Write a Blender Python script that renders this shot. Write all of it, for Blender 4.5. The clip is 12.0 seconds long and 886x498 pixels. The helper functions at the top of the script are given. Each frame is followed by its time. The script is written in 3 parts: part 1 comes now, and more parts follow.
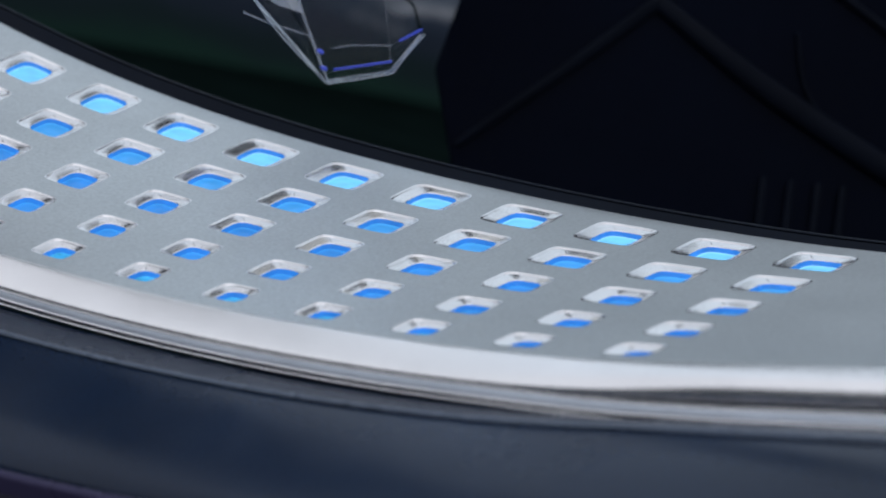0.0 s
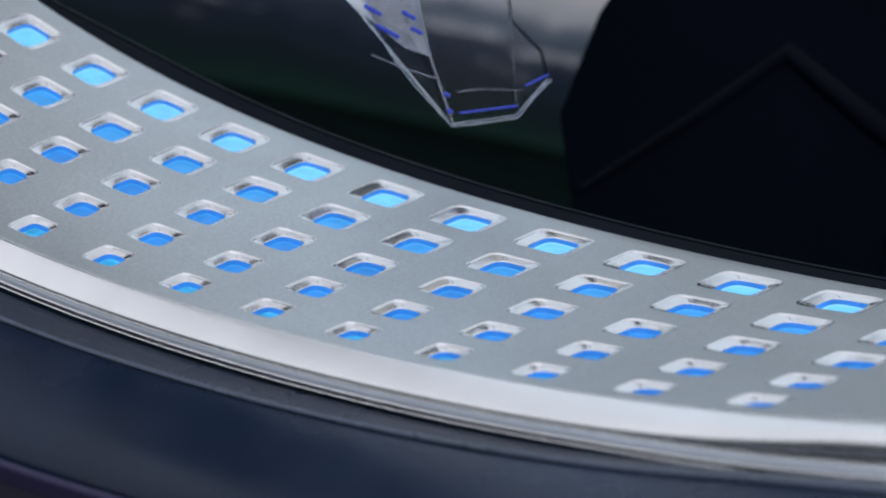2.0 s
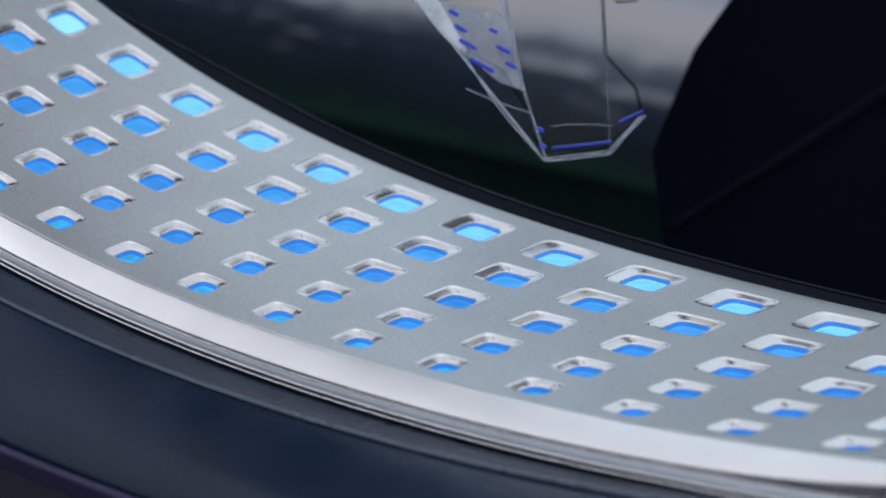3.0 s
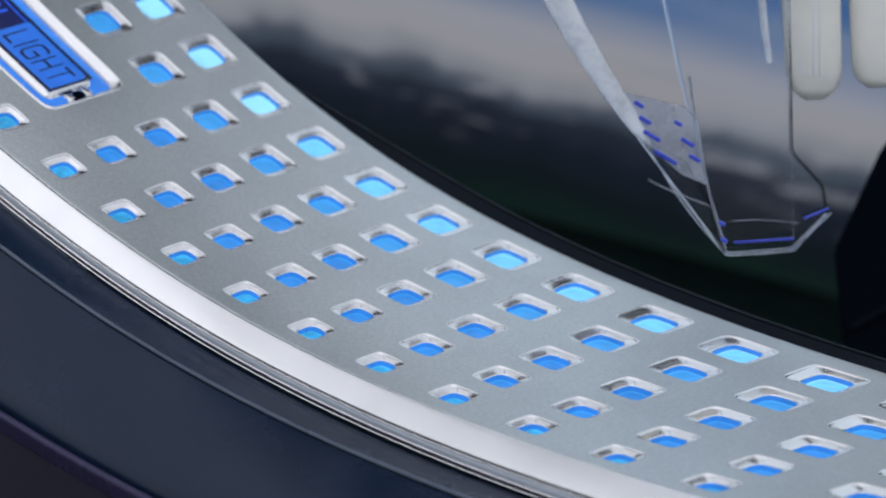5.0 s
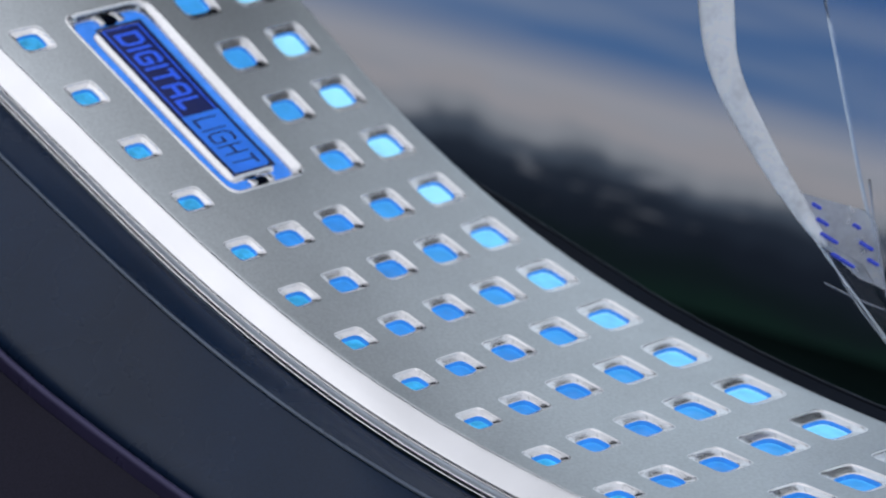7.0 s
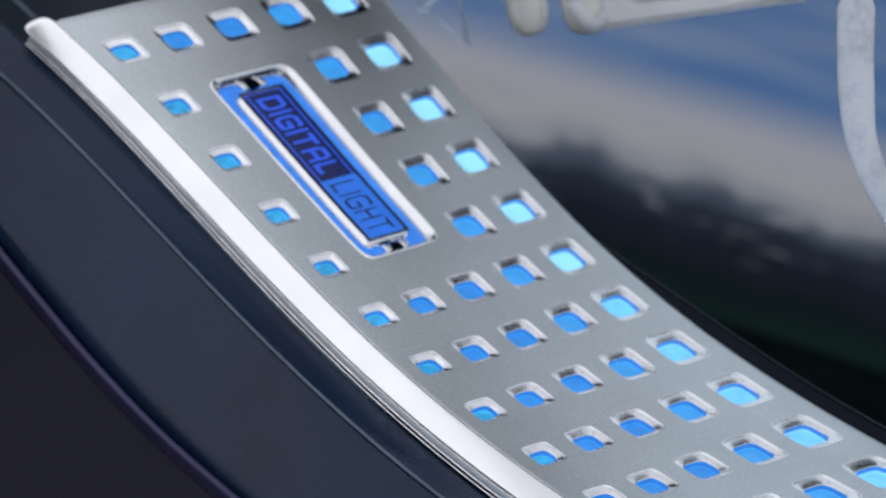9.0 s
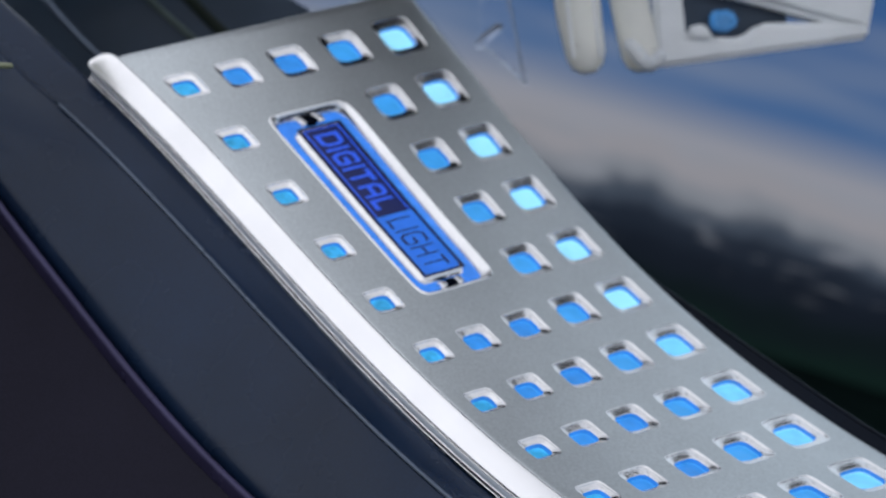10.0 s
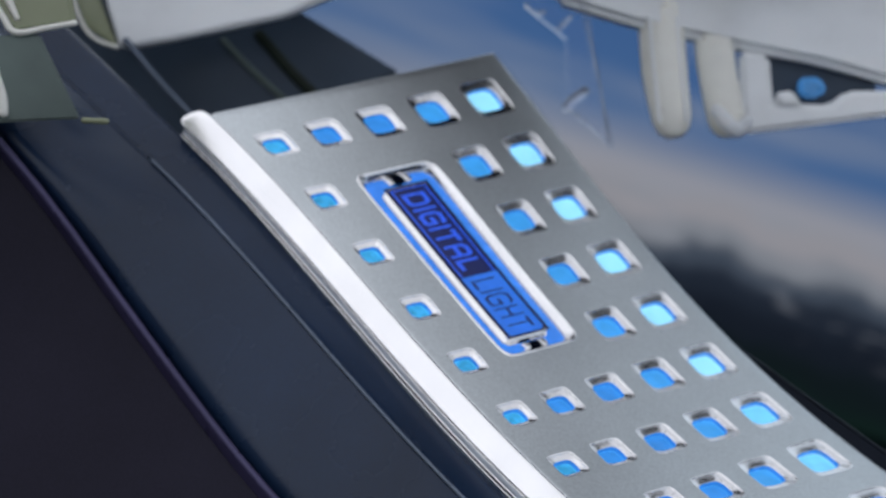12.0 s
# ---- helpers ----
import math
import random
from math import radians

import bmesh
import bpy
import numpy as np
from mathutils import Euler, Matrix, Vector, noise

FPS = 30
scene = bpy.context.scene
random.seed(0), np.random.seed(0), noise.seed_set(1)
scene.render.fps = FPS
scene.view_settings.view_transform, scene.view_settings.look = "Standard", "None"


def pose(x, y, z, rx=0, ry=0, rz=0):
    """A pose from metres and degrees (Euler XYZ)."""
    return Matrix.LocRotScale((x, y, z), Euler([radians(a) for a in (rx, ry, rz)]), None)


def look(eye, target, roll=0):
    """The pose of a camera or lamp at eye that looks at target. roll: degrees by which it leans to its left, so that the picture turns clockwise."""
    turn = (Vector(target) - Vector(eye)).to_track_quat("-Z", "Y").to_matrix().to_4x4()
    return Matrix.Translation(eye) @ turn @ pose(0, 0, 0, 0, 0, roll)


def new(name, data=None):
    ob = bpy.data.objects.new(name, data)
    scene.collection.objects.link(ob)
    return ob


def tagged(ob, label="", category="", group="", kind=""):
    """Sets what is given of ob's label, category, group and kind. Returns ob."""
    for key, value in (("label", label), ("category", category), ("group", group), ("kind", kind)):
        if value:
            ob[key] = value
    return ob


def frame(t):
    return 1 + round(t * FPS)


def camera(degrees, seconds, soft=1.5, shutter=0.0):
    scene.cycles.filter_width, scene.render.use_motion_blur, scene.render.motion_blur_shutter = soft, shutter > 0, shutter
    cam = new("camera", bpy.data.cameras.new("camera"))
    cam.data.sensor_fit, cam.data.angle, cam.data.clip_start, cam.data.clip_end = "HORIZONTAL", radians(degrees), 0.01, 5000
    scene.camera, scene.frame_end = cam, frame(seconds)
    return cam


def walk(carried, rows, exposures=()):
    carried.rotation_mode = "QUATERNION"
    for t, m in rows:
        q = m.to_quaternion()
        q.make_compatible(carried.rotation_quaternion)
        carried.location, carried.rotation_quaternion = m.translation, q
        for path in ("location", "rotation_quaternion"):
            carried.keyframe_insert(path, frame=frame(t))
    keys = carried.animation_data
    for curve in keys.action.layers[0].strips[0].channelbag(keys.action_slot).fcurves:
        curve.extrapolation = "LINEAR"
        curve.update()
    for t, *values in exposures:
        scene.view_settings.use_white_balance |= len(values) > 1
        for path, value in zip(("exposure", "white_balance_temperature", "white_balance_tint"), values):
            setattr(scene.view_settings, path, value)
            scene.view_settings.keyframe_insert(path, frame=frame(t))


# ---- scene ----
cam = camera(32.67, 12.0, soft=2.0)
cam.data.dof.use_dof = True
cam.data.dof.focus_distance = 0.124
cam.data.dof.aperture_fstop = 46.0
PATH = [
    (0.0, pose(-0.01152, -0.13295, 0.02479, 78.060, -11.243, -21.089)),
    (0.5, pose(-0.01158, -0.13324, 0.02486, 78.108, -11.324, -20.504)),
    (1.0, pose(-0.01166, -0.13322, 0.02480, 78.309, -11.465, -19.514)),
    (1.5, pose(-0.01165, -0.13328, 0.02478, 78.512, -11.606, -17.983)),
    (2.0, pose(-0.01176, -0.13307, 0.02463, 78.803, -11.822, -16.263)),
    (2.5, pose(-0.01174, -0.13288, 0.02445, 79.086, -12.046, -14.493)),
    (3.0, pose(-0.01210, -0.13291, 0.02438, 79.404, -12.338, -12.762)),
    (5.0, pose(-0.01310, -0.13313, 0.02391, 81.295, -13.624, -5.973)),
    (5.5, pose(-0.01324, -0.13308, 0.02379, 81.768, -13.846, -4.182)),
    (6.0, pose(-0.01348, -0.13320, 0.02362, 82.261, -14.199, -2.421)),
    (6.5, pose(-0.01356, -0.13336, 0.02366, 82.713, -14.516, -0.840)),
    (7.0, pose(-0.01359, -0.13388, 0.02411, 83.032, -14.896, 0.780)),
    (9.0, pose(-0.01544, -0.13484, 0.02766, 82.860, -15.847, 5.756)),
    (9.5, pose(-0.01578, -0.13509, 0.02785, 83.158, -16.131, 6.825)),
    (10.0, pose(-0.01568, -0.13531, 0.02791, 83.549, -16.196, 7.918)),
    (10.5, pose(-0.01555, -0.13555, 0.02787, 83.985, -16.351, 8.919)),
    (11.0, pose(-0.01567, -0.13578, 0.02777, 84.402, -16.527, 9.895)),
    (11.5, pose(-0.01607, -0.13584, 0.02768, 84.765, -16.776, 10.561)),
    (12.0, pose(-0.01672, -0.13571, 0.02761, 84.987, -17.121, 10.959)),
]
walk(cam, PATH, [(0.0, -0.08, 5830, 10), (12.0, -0.08, 5830, 10)])

# ---------------------------------------------------------------- light
world = bpy.data.worlds.new("sky")
scene.world = world
world.use_nodes = True
wn, wl = world.node_tree.nodes, world.node_tree.links
wn.clear()
w_out = wn.new("ShaderNodeOutputWorld")
w_bg = wn.new("ShaderNodeBackground")
w_tc = wn.new("ShaderNodeTexCoord")
w_sep = wn.new("ShaderNodeSeparateXYZ")
w_ramp = wn.new("ShaderNodeValToRGB")
w_dot = wn.new("ShaderNodeVectorMath")
w_dot.operation = "DOT_PRODUCT"
w_map = wn.new("ShaderNodeMapRange")
w_map.interpolation_type = "SMOOTHSTEP"
w_mix = wn.new("ShaderNodeMix")
w_mix.data_type = "RGBA"
SUN_WAY = Vector((-0.35, -0.72, 0.60)).normalized()
w_dot.inputs[1].default_value = SUN_WAY
w_map.inputs["From Min"].default_value = -0.35
w_map.inputs["From Max"].default_value = 0.55
w_mix.inputs["B"].default_value = (0.78, 0.76, 0.76, 1)
ramp = w_ramp.color_ramp
ramp.elements[0].position, ramp.elements[0].color = 0.0, (0.36, 0.31, 0.31, 1)
ramp.elements[1].position, ramp.elements[1].color = 1.0, (0.55, 0.59, 0.63, 1)
for place, colour in ((0.009, (0.285, 0.28, 0.295, 1)), (0.038, (0.066, 0.128, 0.255, 1)), (0.14, (0.042, 0.098, 0.235, 1)), (0.22, (0.38, 0.46, 0.55, 1)), (0.40, (0.74, 0.79, 0.82, 1)), (0.75, (0.74, 0.79, 0.83, 1))):
    e = ramp.elements.new(place)
    e.color = colour
wl.new(w_tc.outputs["Generated"], w_sep.inputs[0])
wl.new(w_tc.outputs["Generated"], w_dot.inputs[0])
wl.new(w_sep.outputs["Z"], w_ramp.inputs[0])
wl.new(w_dot.outputs["Value"], w_map.inputs["Value"])
wl.new(w_map.outputs["Result"], w_mix.inputs["Factor"])
w_scale, w_noise, w_veil, w_cloud = wn.new("ShaderNodeMapping"), wn.new("ShaderNodeTexNoise"), wn.new("ShaderNodeMapRange"), wn.new("ShaderNodeMix")
w_cloud.data_type = "RGBA"
w_scale.inputs["Scale"].default_value = (2.5, 2.5, 16.0)
w_noise.inputs["Scale"].default_value, w_noise.inputs["Detail"].default_value = 1.6, 2.0
w_veil.inputs["From Min"].default_value, w_veil.inputs["From Max"].default_value = 0.42, 0.72
w_veil.inputs["To Max"].default_value = 0.6
w_cloud.inputs["B"].default_value = (0.25, 0.27, 0.31, 1)
wl.new(w_tc.outputs["Generated"], w_scale.inputs[0])
wl.new(w_scale.outputs[0], w_noise.inputs["Vector"])
wl.new(w_noise.outputs["Fac"], w_veil.inputs["Value"])
wl.new(w_veil.outputs["Result"], w_cloud.inputs["Factor"])
wl.new(w_ramp.outputs[0], w_cloud.inputs["A"])
w_low = wn.new("ShaderNodeMapRange")
w_low.inputs["From Min"].default_value, w_low.inputs["From Max"].default_value = 0.15, 0.3
w_pick = wn.new("ShaderNodeMix")
w_pick.data_type = "RGBA"
wl.new(w_sep.outputs["Z"], w_low.inputs["Value"])
wl.new(w_low.outputs["Result"], w_pick.inputs["Factor"])
wl.new(w_cloud.outputs["Result"], w_pick.inputs["A"])
wl.new(w_ramp.outputs[0], w_pick.inputs["B"])
wl.new(w_pick.outputs["Result"], w_mix.inputs["A"])
wl.new(w_mix.outputs["Result"], w_bg.inputs[0])
wl.new(w_bg.outputs[0], w_out.inputs[0])
w_bg.inputs[1].default_value = 1.0

sun = new("sun", bpy.data.lights.new("sun", "SUN"))
sun.data.energy, sun.data.angle, sun.data.color = 0.5, radians(90), (1.0, 0.95, 0.9)
sun.matrix_world = look(SUN_WAY * 5, (0, 0, 0))

# ---------------------------------------------------------------- materials


def material(name, colour, rough=0.5, metal=0.0, grain=0.0, grain_scale=4000.0, wear=0.0, wear_scale=120.0, coat=0.0,
             emit=None, strength=0.0, transmission=0.0, ior=1.49, bump=0.0, spec=0.5):
    """A node material with grain and wear at real size."""
    m = bpy.data.materials.new(name)
    m.use_nodes = True
    nt = m.node_tree
    p = nt.nodes["Principled BSDF"]
    p.inputs["Base Color"].default_value = (*colour, 1)
    p.inputs["Roughness"].default_value = rough
    p.inputs["Metallic"].default_value = metal
    p.inputs["Coat Weight"].default_value = coat
    p.inputs["Coat Roughness"].default_value = 0.05
    p.inputs["Transmission Weight"].default_value = transmission
    p.inputs["IOR"].default_value = ior
    p.inputs["Specular IOR Level"].default_value = spec
    if emit:
        p.inputs["Emission Color"].default_value = (*emit, 1)
        p.inputs["Emission Strength"].default_value = strength
    tc = nt.nodes.new("ShaderNodeTexCoord")

    def noise_at(scale, detail=3.0):
        n = nt.nodes.new("ShaderNodeTexNoise")
        n.inputs["Scale"].default_value = scale
        n.inputs["Detail"].default_value = detail
        nt.links.new(tc.outputs["Object"], n.inputs["Vector"])
        return n.outputs["Fac"]

    def spread(fac, low, high):
        r = nt.nodes.new("ShaderNodeMapRange")
        r.inputs["From Min"].default_value, r.inputs["From Max"].default_value = 0.3, 0.7
        r.inputs["To Min"].default_value, r.inputs["To Max"].default_value = low, high
        nt.links.new(fac, r.inputs["Value"])
        return r.outputs["Result"]

    if grain or wear:
        g = spread(noise_at(grain_scale), 1 - grain, 1 + grain)
        w = spread(noise_at(wear_scale, 5.0), 1 - wear, 1 + wear)
        mul = nt.nodes.new("ShaderNodeMath")
        mul.operation = "MULTIPLY"
        nt.links.new(g, mul.inputs[0])
        nt.links.new(w, mul.inputs[1])
        sc = nt.nodes.new("ShaderNodeVectorMath")
        sc.operation = "SCALE"
        sc.inputs[0].default_value = colour
        nt.links.new(mul.outputs[0], sc.inputs["Scale"])
        nt.links.new(sc.outputs[0], p.inputs["Base Color"])
        nt.links.new(spread(noise_at(wear_scale * 2.3, 4.0), rough * (1 - wear), min(1, rough * (1 + wear))), p.inputs["Roughness"])
        if emit:
            em = nt.nodes.new("ShaderNodeMath")
            em.operation = "MULTIPLY"
            em.inputs[1].default_value = strength
            nt.links.new(mul.outputs[0], em.inputs[0])
            nt.links.new(em.outputs[0], p.inputs["Emission Strength"])
    if bump:
        b = nt.nodes.new("ShaderNodeBump")
        b.inputs["Strength"].default_value = bump
        b.inputs["Distance"].default_value = 0.00005
        nt.links.new(noise_at(grain_scale), b.inputs["Height"])
        nt.links.new(b.outputs[0], p.inputs["Normal"])
    return m


SATIN = material("satin_aluminium", (0.56, 0.59, 0.60), 0.42, 1.0, grain=0.09, grain_scale=3500, wear=0.06, wear_scale=70, bump=0.25)
CHROME = material("chrome", (0.94, 0.925, 0.92), 0.24, 1.0, wear=0.04, wear_scale=150)
LIP = material("dark_chrome", (0.62, 0.67, 0.74), 0.45, 0.45, wear=0.06, wear_scale=150)
BEZEL = material("bezel_chrome", (0.88, 0.87, 0.87), 0.20, 1.0, wear=0.05, wear_scale=200)
HOUSING = material("dark_housing", (0.008, 0.018, 0.043), 0.25, 0.0, grain=0.1, wear=0.3, wear_scale=45, spec=0.32)
BLACK = material("black_gloss", (0.0016, 0.0028, 0.0075), 0.25, 0.0, grain=0.1, wear=0.2, wear_scale=40, spec=0.015)
STRUT = material("dark_grey_rib", (0.0030, 0.0045, 0.0090), 0.5, 0.0, grain=0.15, wear=0.3, wear_scale=50, spec=0.04)
LEDGE = material("dark_ledge", (0.004, 0.007, 0.014), 0.4, 0.0, grain=0.1, wear=0.2, wear_scale=60, spec=0.09)
PAINT = material("dark_paint", (0.013, 0.012, 0.022), 0.35, 0.0, grain=0.2, grain_scale=6000, wear=0.15, wear_scale=50, spec=0.08)
PURPLE = material("violet_trim", (0.045, 0.040, 0.09), 0.3, 0.3, wear=0.15, wear_scale=90, spec=0.3)
LINE = material("grey_bead", (0.10, 0.125, 0.17), 0.3, 0.3, wear=0.15, wear_scale=90)
PAD = [
    material("light_pad_outer", (0.02, 0.10, 0.25), 0.35, emit=(0.065, 0.40, 0.64), strength=0.85, spec=0.2, wear=0.35, wear_scale=900),
    material("light_pad_blue", (0.02, 0.08, 0.3), 0.35, emit=(0.052, 0.275, 0.62), strength=0.85, spec=0.2, wear=0.15, wear_scale=500),
    material("light_pad_blue", (0.02, 0.08, 0.3), 0.35, emit=(0.050, 0.26, 0.60), strength=0.85, spec=0.2, wear=0.15, wear_scale=500),
    material("light_pad_azure", (0.02, 0.10, 0.3), 0.35, emit=(0.065, 0.33, 0.66), strength=0.90, spec=0.2, wear=0.12, wear_scale=500),
    material("light_pad_cyan", (0.05, 0.2, 0.35), 0.35, emit=(0.20, 0.58, 0.78), strength=0.95, spec=0.2, wear=0.12, wear_scale=500),
]
CORE = [
    material("pad_core_outer", (0.02, 0.12, 0.3), 0.3, emit=(0.10, 0.47, 0.70), strength=0.9, spec=0.25, wear=0.3, wear_scale=900),
    material("pad_core_blue", (0.02, 0.1, 0.3), 0.3, emit=(0.075, 0.34, 0.68), strength=0.92, spec=0.25, wear=0.15, wear_scale=600),
    material("pad_core_blue", (0.02, 0.1, 0.3), 0.3, emit=(0.072, 0.33, 0.66), strength=0.92, spec=0.25, wear=0.15, wear_scale=600),
    material("pad_core_azure", (0.02, 0.12, 0.3), 0.3, emit=(0.11, 0.42, 0.74), strength=0.95, spec=0.25, wear=0.12, wear_scale=600),
    material("pad_core_cyan", (0.05, 0.2, 0.35), 0.3, emit=(0.37, 0.72, 0.85), strength=1.0, spec=0.25, wear=0.1, wear_scale=600),
]
# paler copy of the cyan pad: view-dependent brightness put into the colour
PAD_VIEW_PALE = material("light_pad_pale_cyan", (0.1, 0.3, 0.4), 0.35, emit=(0.36, 0.74, 0.88), strength=0.95, spec=0.2, wear=0.12, wear_scale=500)
GUIDE = material("blue_light_guide", (0.02, 0.05, 0.3), 0.25, emit=(0.045, 0.25, 0.60), strength=0.8, spec=0.3, wear=0.15, wear_scale=500)
CHANNEL = material("blue_channel", (0.02, 0.06, 0.3), 0.25, emit=(0.05, 0.22, 0.64), strength=0.9, wear=0.15, wear_scale=500, spec=0.3)
WINDOW = material("blue_window", (0.02, 0.05, 0.3), 0.25, spec=0.3, emit=(0.035, 0.165, 0.58), strength=0.85, wear=0.1, wear_scale=300)
WINDOW_DARK = material("navy_field", (0.008, 0.012, 0.05), 0.25, emit=(0.005, 0.01, 0.09), strength=0.5, wear=0.1, wear_scale=300)
INK_GREY = material("dark_grey_line", (0.05, 0.055, 0.07), 0.5, wear=0.2, wear_scale=400, spec=0.2)
INK = material("navy_ink", (0.006, 0.01, 0.05), 0.3)
LETTER = material("lit_letter", (0.02, 0.05, 0.3), 0.25, emit=(0.025, 0.09, 0.66), strength=0.8)
OLIVE_DARK = material("dark_olive_plastic", (0.02, 0.028, 0.02), 0.5, wear=0.3, wear_scale=60, spec=0.15)
REAR = material("blue_grey_plastic", (0.040, 0.058, 0.085), 0.45, wear=0.25, wear_scale=50, spec=0.25)
SMOKED = material("smoked_plastic", (0.11, 0.14, 0.13), 0.5, wear=0.4, wear_scale=60, spec=0.2)
GLINT = material("painted_blue_glint", (0.02, 0.03, 0.3), 0.3, emit=(0.02, 0.04, 0.30), strength=0.6)
DIODE = material("blue_diode", (0.04, 0.14, 0.3), 0.3, emit=(0.03, 0.13, 0.30), strength=0.7, wear=0.3, wear_scale=400)
ACRYLIC = material("clear_acrylic", (0.96, 0.975, 1.0), 0.0, transmission=1.0, ior=1.14, grain=0.0, wear=0.0, bump=0.0)
FROSTED = material("frosted_acrylic", (0.90, 0.93, 0.97), 0.5, transmission=0.45, ior=1.3, grain=0.10, grain_scale=1800, wear=0.2, wear_scale=420, bump=0.4)
HAZE = material("hazy_acrylic", (0.86, 0.89, 0.95), 0.35, transmission=0.8, ior=1.3, grain=0.12, grain_scale=1500, wear=0.3, wear_scale=350, bump=0.4)
EDGE = material("polished_edge", (0.80, 0.84, 0.92), 0.2, transmission=0.88, ior=1.35, wear=0.2, wear_scale=300)
PALE = material("pale_plastic", (0.92, 0.94, 0.95), 0.35, transmission=0.2, ior=1.4, wear=0.15, wear_scale=60)
IVORY = material("ivory_light_guide", (0.93, 0.92, 0.85), 0.3, transmission=0.2, ior=1.4, wear=0.12, wear_scale=90)
OLIVE = material("olive_clear_plastic", (0.30, 0.33, 0.20), 0.2, transmission=0.3, wear=0.2, wear_scale=80)
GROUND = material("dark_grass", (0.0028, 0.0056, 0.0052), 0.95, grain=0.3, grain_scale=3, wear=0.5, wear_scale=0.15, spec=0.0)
# self-lit sheet: haze, horizon glow and pale streaks are painted into its colours
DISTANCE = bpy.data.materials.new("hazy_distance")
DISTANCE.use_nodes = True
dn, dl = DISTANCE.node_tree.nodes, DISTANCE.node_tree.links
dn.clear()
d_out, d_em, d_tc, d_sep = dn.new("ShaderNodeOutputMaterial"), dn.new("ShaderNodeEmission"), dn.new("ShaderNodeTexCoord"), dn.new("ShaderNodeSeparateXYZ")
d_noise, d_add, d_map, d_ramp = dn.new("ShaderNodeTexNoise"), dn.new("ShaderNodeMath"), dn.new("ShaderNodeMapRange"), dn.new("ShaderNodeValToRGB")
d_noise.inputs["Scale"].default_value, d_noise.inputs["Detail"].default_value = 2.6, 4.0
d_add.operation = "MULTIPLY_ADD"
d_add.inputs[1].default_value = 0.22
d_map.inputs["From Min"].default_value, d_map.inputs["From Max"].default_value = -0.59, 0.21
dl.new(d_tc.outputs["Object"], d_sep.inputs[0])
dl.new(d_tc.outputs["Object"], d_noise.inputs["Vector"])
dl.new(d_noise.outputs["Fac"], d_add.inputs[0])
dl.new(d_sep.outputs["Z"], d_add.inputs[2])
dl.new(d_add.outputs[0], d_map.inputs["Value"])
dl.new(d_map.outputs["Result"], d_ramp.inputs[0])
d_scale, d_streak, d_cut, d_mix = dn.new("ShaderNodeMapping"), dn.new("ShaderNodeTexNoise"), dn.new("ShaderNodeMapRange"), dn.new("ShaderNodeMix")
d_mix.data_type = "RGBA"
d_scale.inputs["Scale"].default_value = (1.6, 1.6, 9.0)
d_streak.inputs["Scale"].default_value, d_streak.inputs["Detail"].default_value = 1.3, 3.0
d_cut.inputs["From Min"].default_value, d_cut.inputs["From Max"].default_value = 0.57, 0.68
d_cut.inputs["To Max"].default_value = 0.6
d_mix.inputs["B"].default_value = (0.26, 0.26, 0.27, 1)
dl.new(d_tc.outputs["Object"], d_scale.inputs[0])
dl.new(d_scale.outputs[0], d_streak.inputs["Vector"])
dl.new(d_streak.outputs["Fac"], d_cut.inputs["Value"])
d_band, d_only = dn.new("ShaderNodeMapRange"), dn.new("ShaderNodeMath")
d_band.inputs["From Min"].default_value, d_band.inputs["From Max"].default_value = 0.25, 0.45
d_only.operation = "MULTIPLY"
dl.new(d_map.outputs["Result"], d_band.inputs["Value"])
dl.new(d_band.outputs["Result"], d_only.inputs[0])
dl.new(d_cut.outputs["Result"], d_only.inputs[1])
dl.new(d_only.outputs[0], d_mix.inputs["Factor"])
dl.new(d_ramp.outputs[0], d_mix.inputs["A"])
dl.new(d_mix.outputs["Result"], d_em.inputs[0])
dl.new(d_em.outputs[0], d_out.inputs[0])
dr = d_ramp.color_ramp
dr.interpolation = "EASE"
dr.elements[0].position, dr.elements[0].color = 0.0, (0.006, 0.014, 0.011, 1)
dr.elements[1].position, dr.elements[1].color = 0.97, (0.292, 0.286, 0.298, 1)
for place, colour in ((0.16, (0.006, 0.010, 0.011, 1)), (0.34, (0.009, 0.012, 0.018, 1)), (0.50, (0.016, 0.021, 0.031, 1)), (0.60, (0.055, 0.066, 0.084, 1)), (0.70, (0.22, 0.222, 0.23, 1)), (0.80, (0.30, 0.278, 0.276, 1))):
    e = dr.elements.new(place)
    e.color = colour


# ---------------------------------------------------------------- the strip's curved face
FACE = np.array([
    (0.0, 0.0, 0.0),
    (0.051207, -0.042679, -0.00833),
    (-0.00392, -0.013716, 0.017168),
    (-0.002005, 0.003773, -0.003979),
    (-0.001037, 0.002307, -0.002483),
    (0.000777, -0.000414, 0.002048),
    (0.008907, 0.010775, 0.003294),
    (0.002941, -0.002257, -0.00158),
    (0.001243, -0.001053, 0.000388),
    (-0.001009, 0.00103, -0.000502),
    (0.001054, 0.002027, 0.000221),
    (0.000913, -0.000171, -0.000156),
])
R_LOW, R_HIGH, V_EDGE = -0.7, 17.5, 1.25


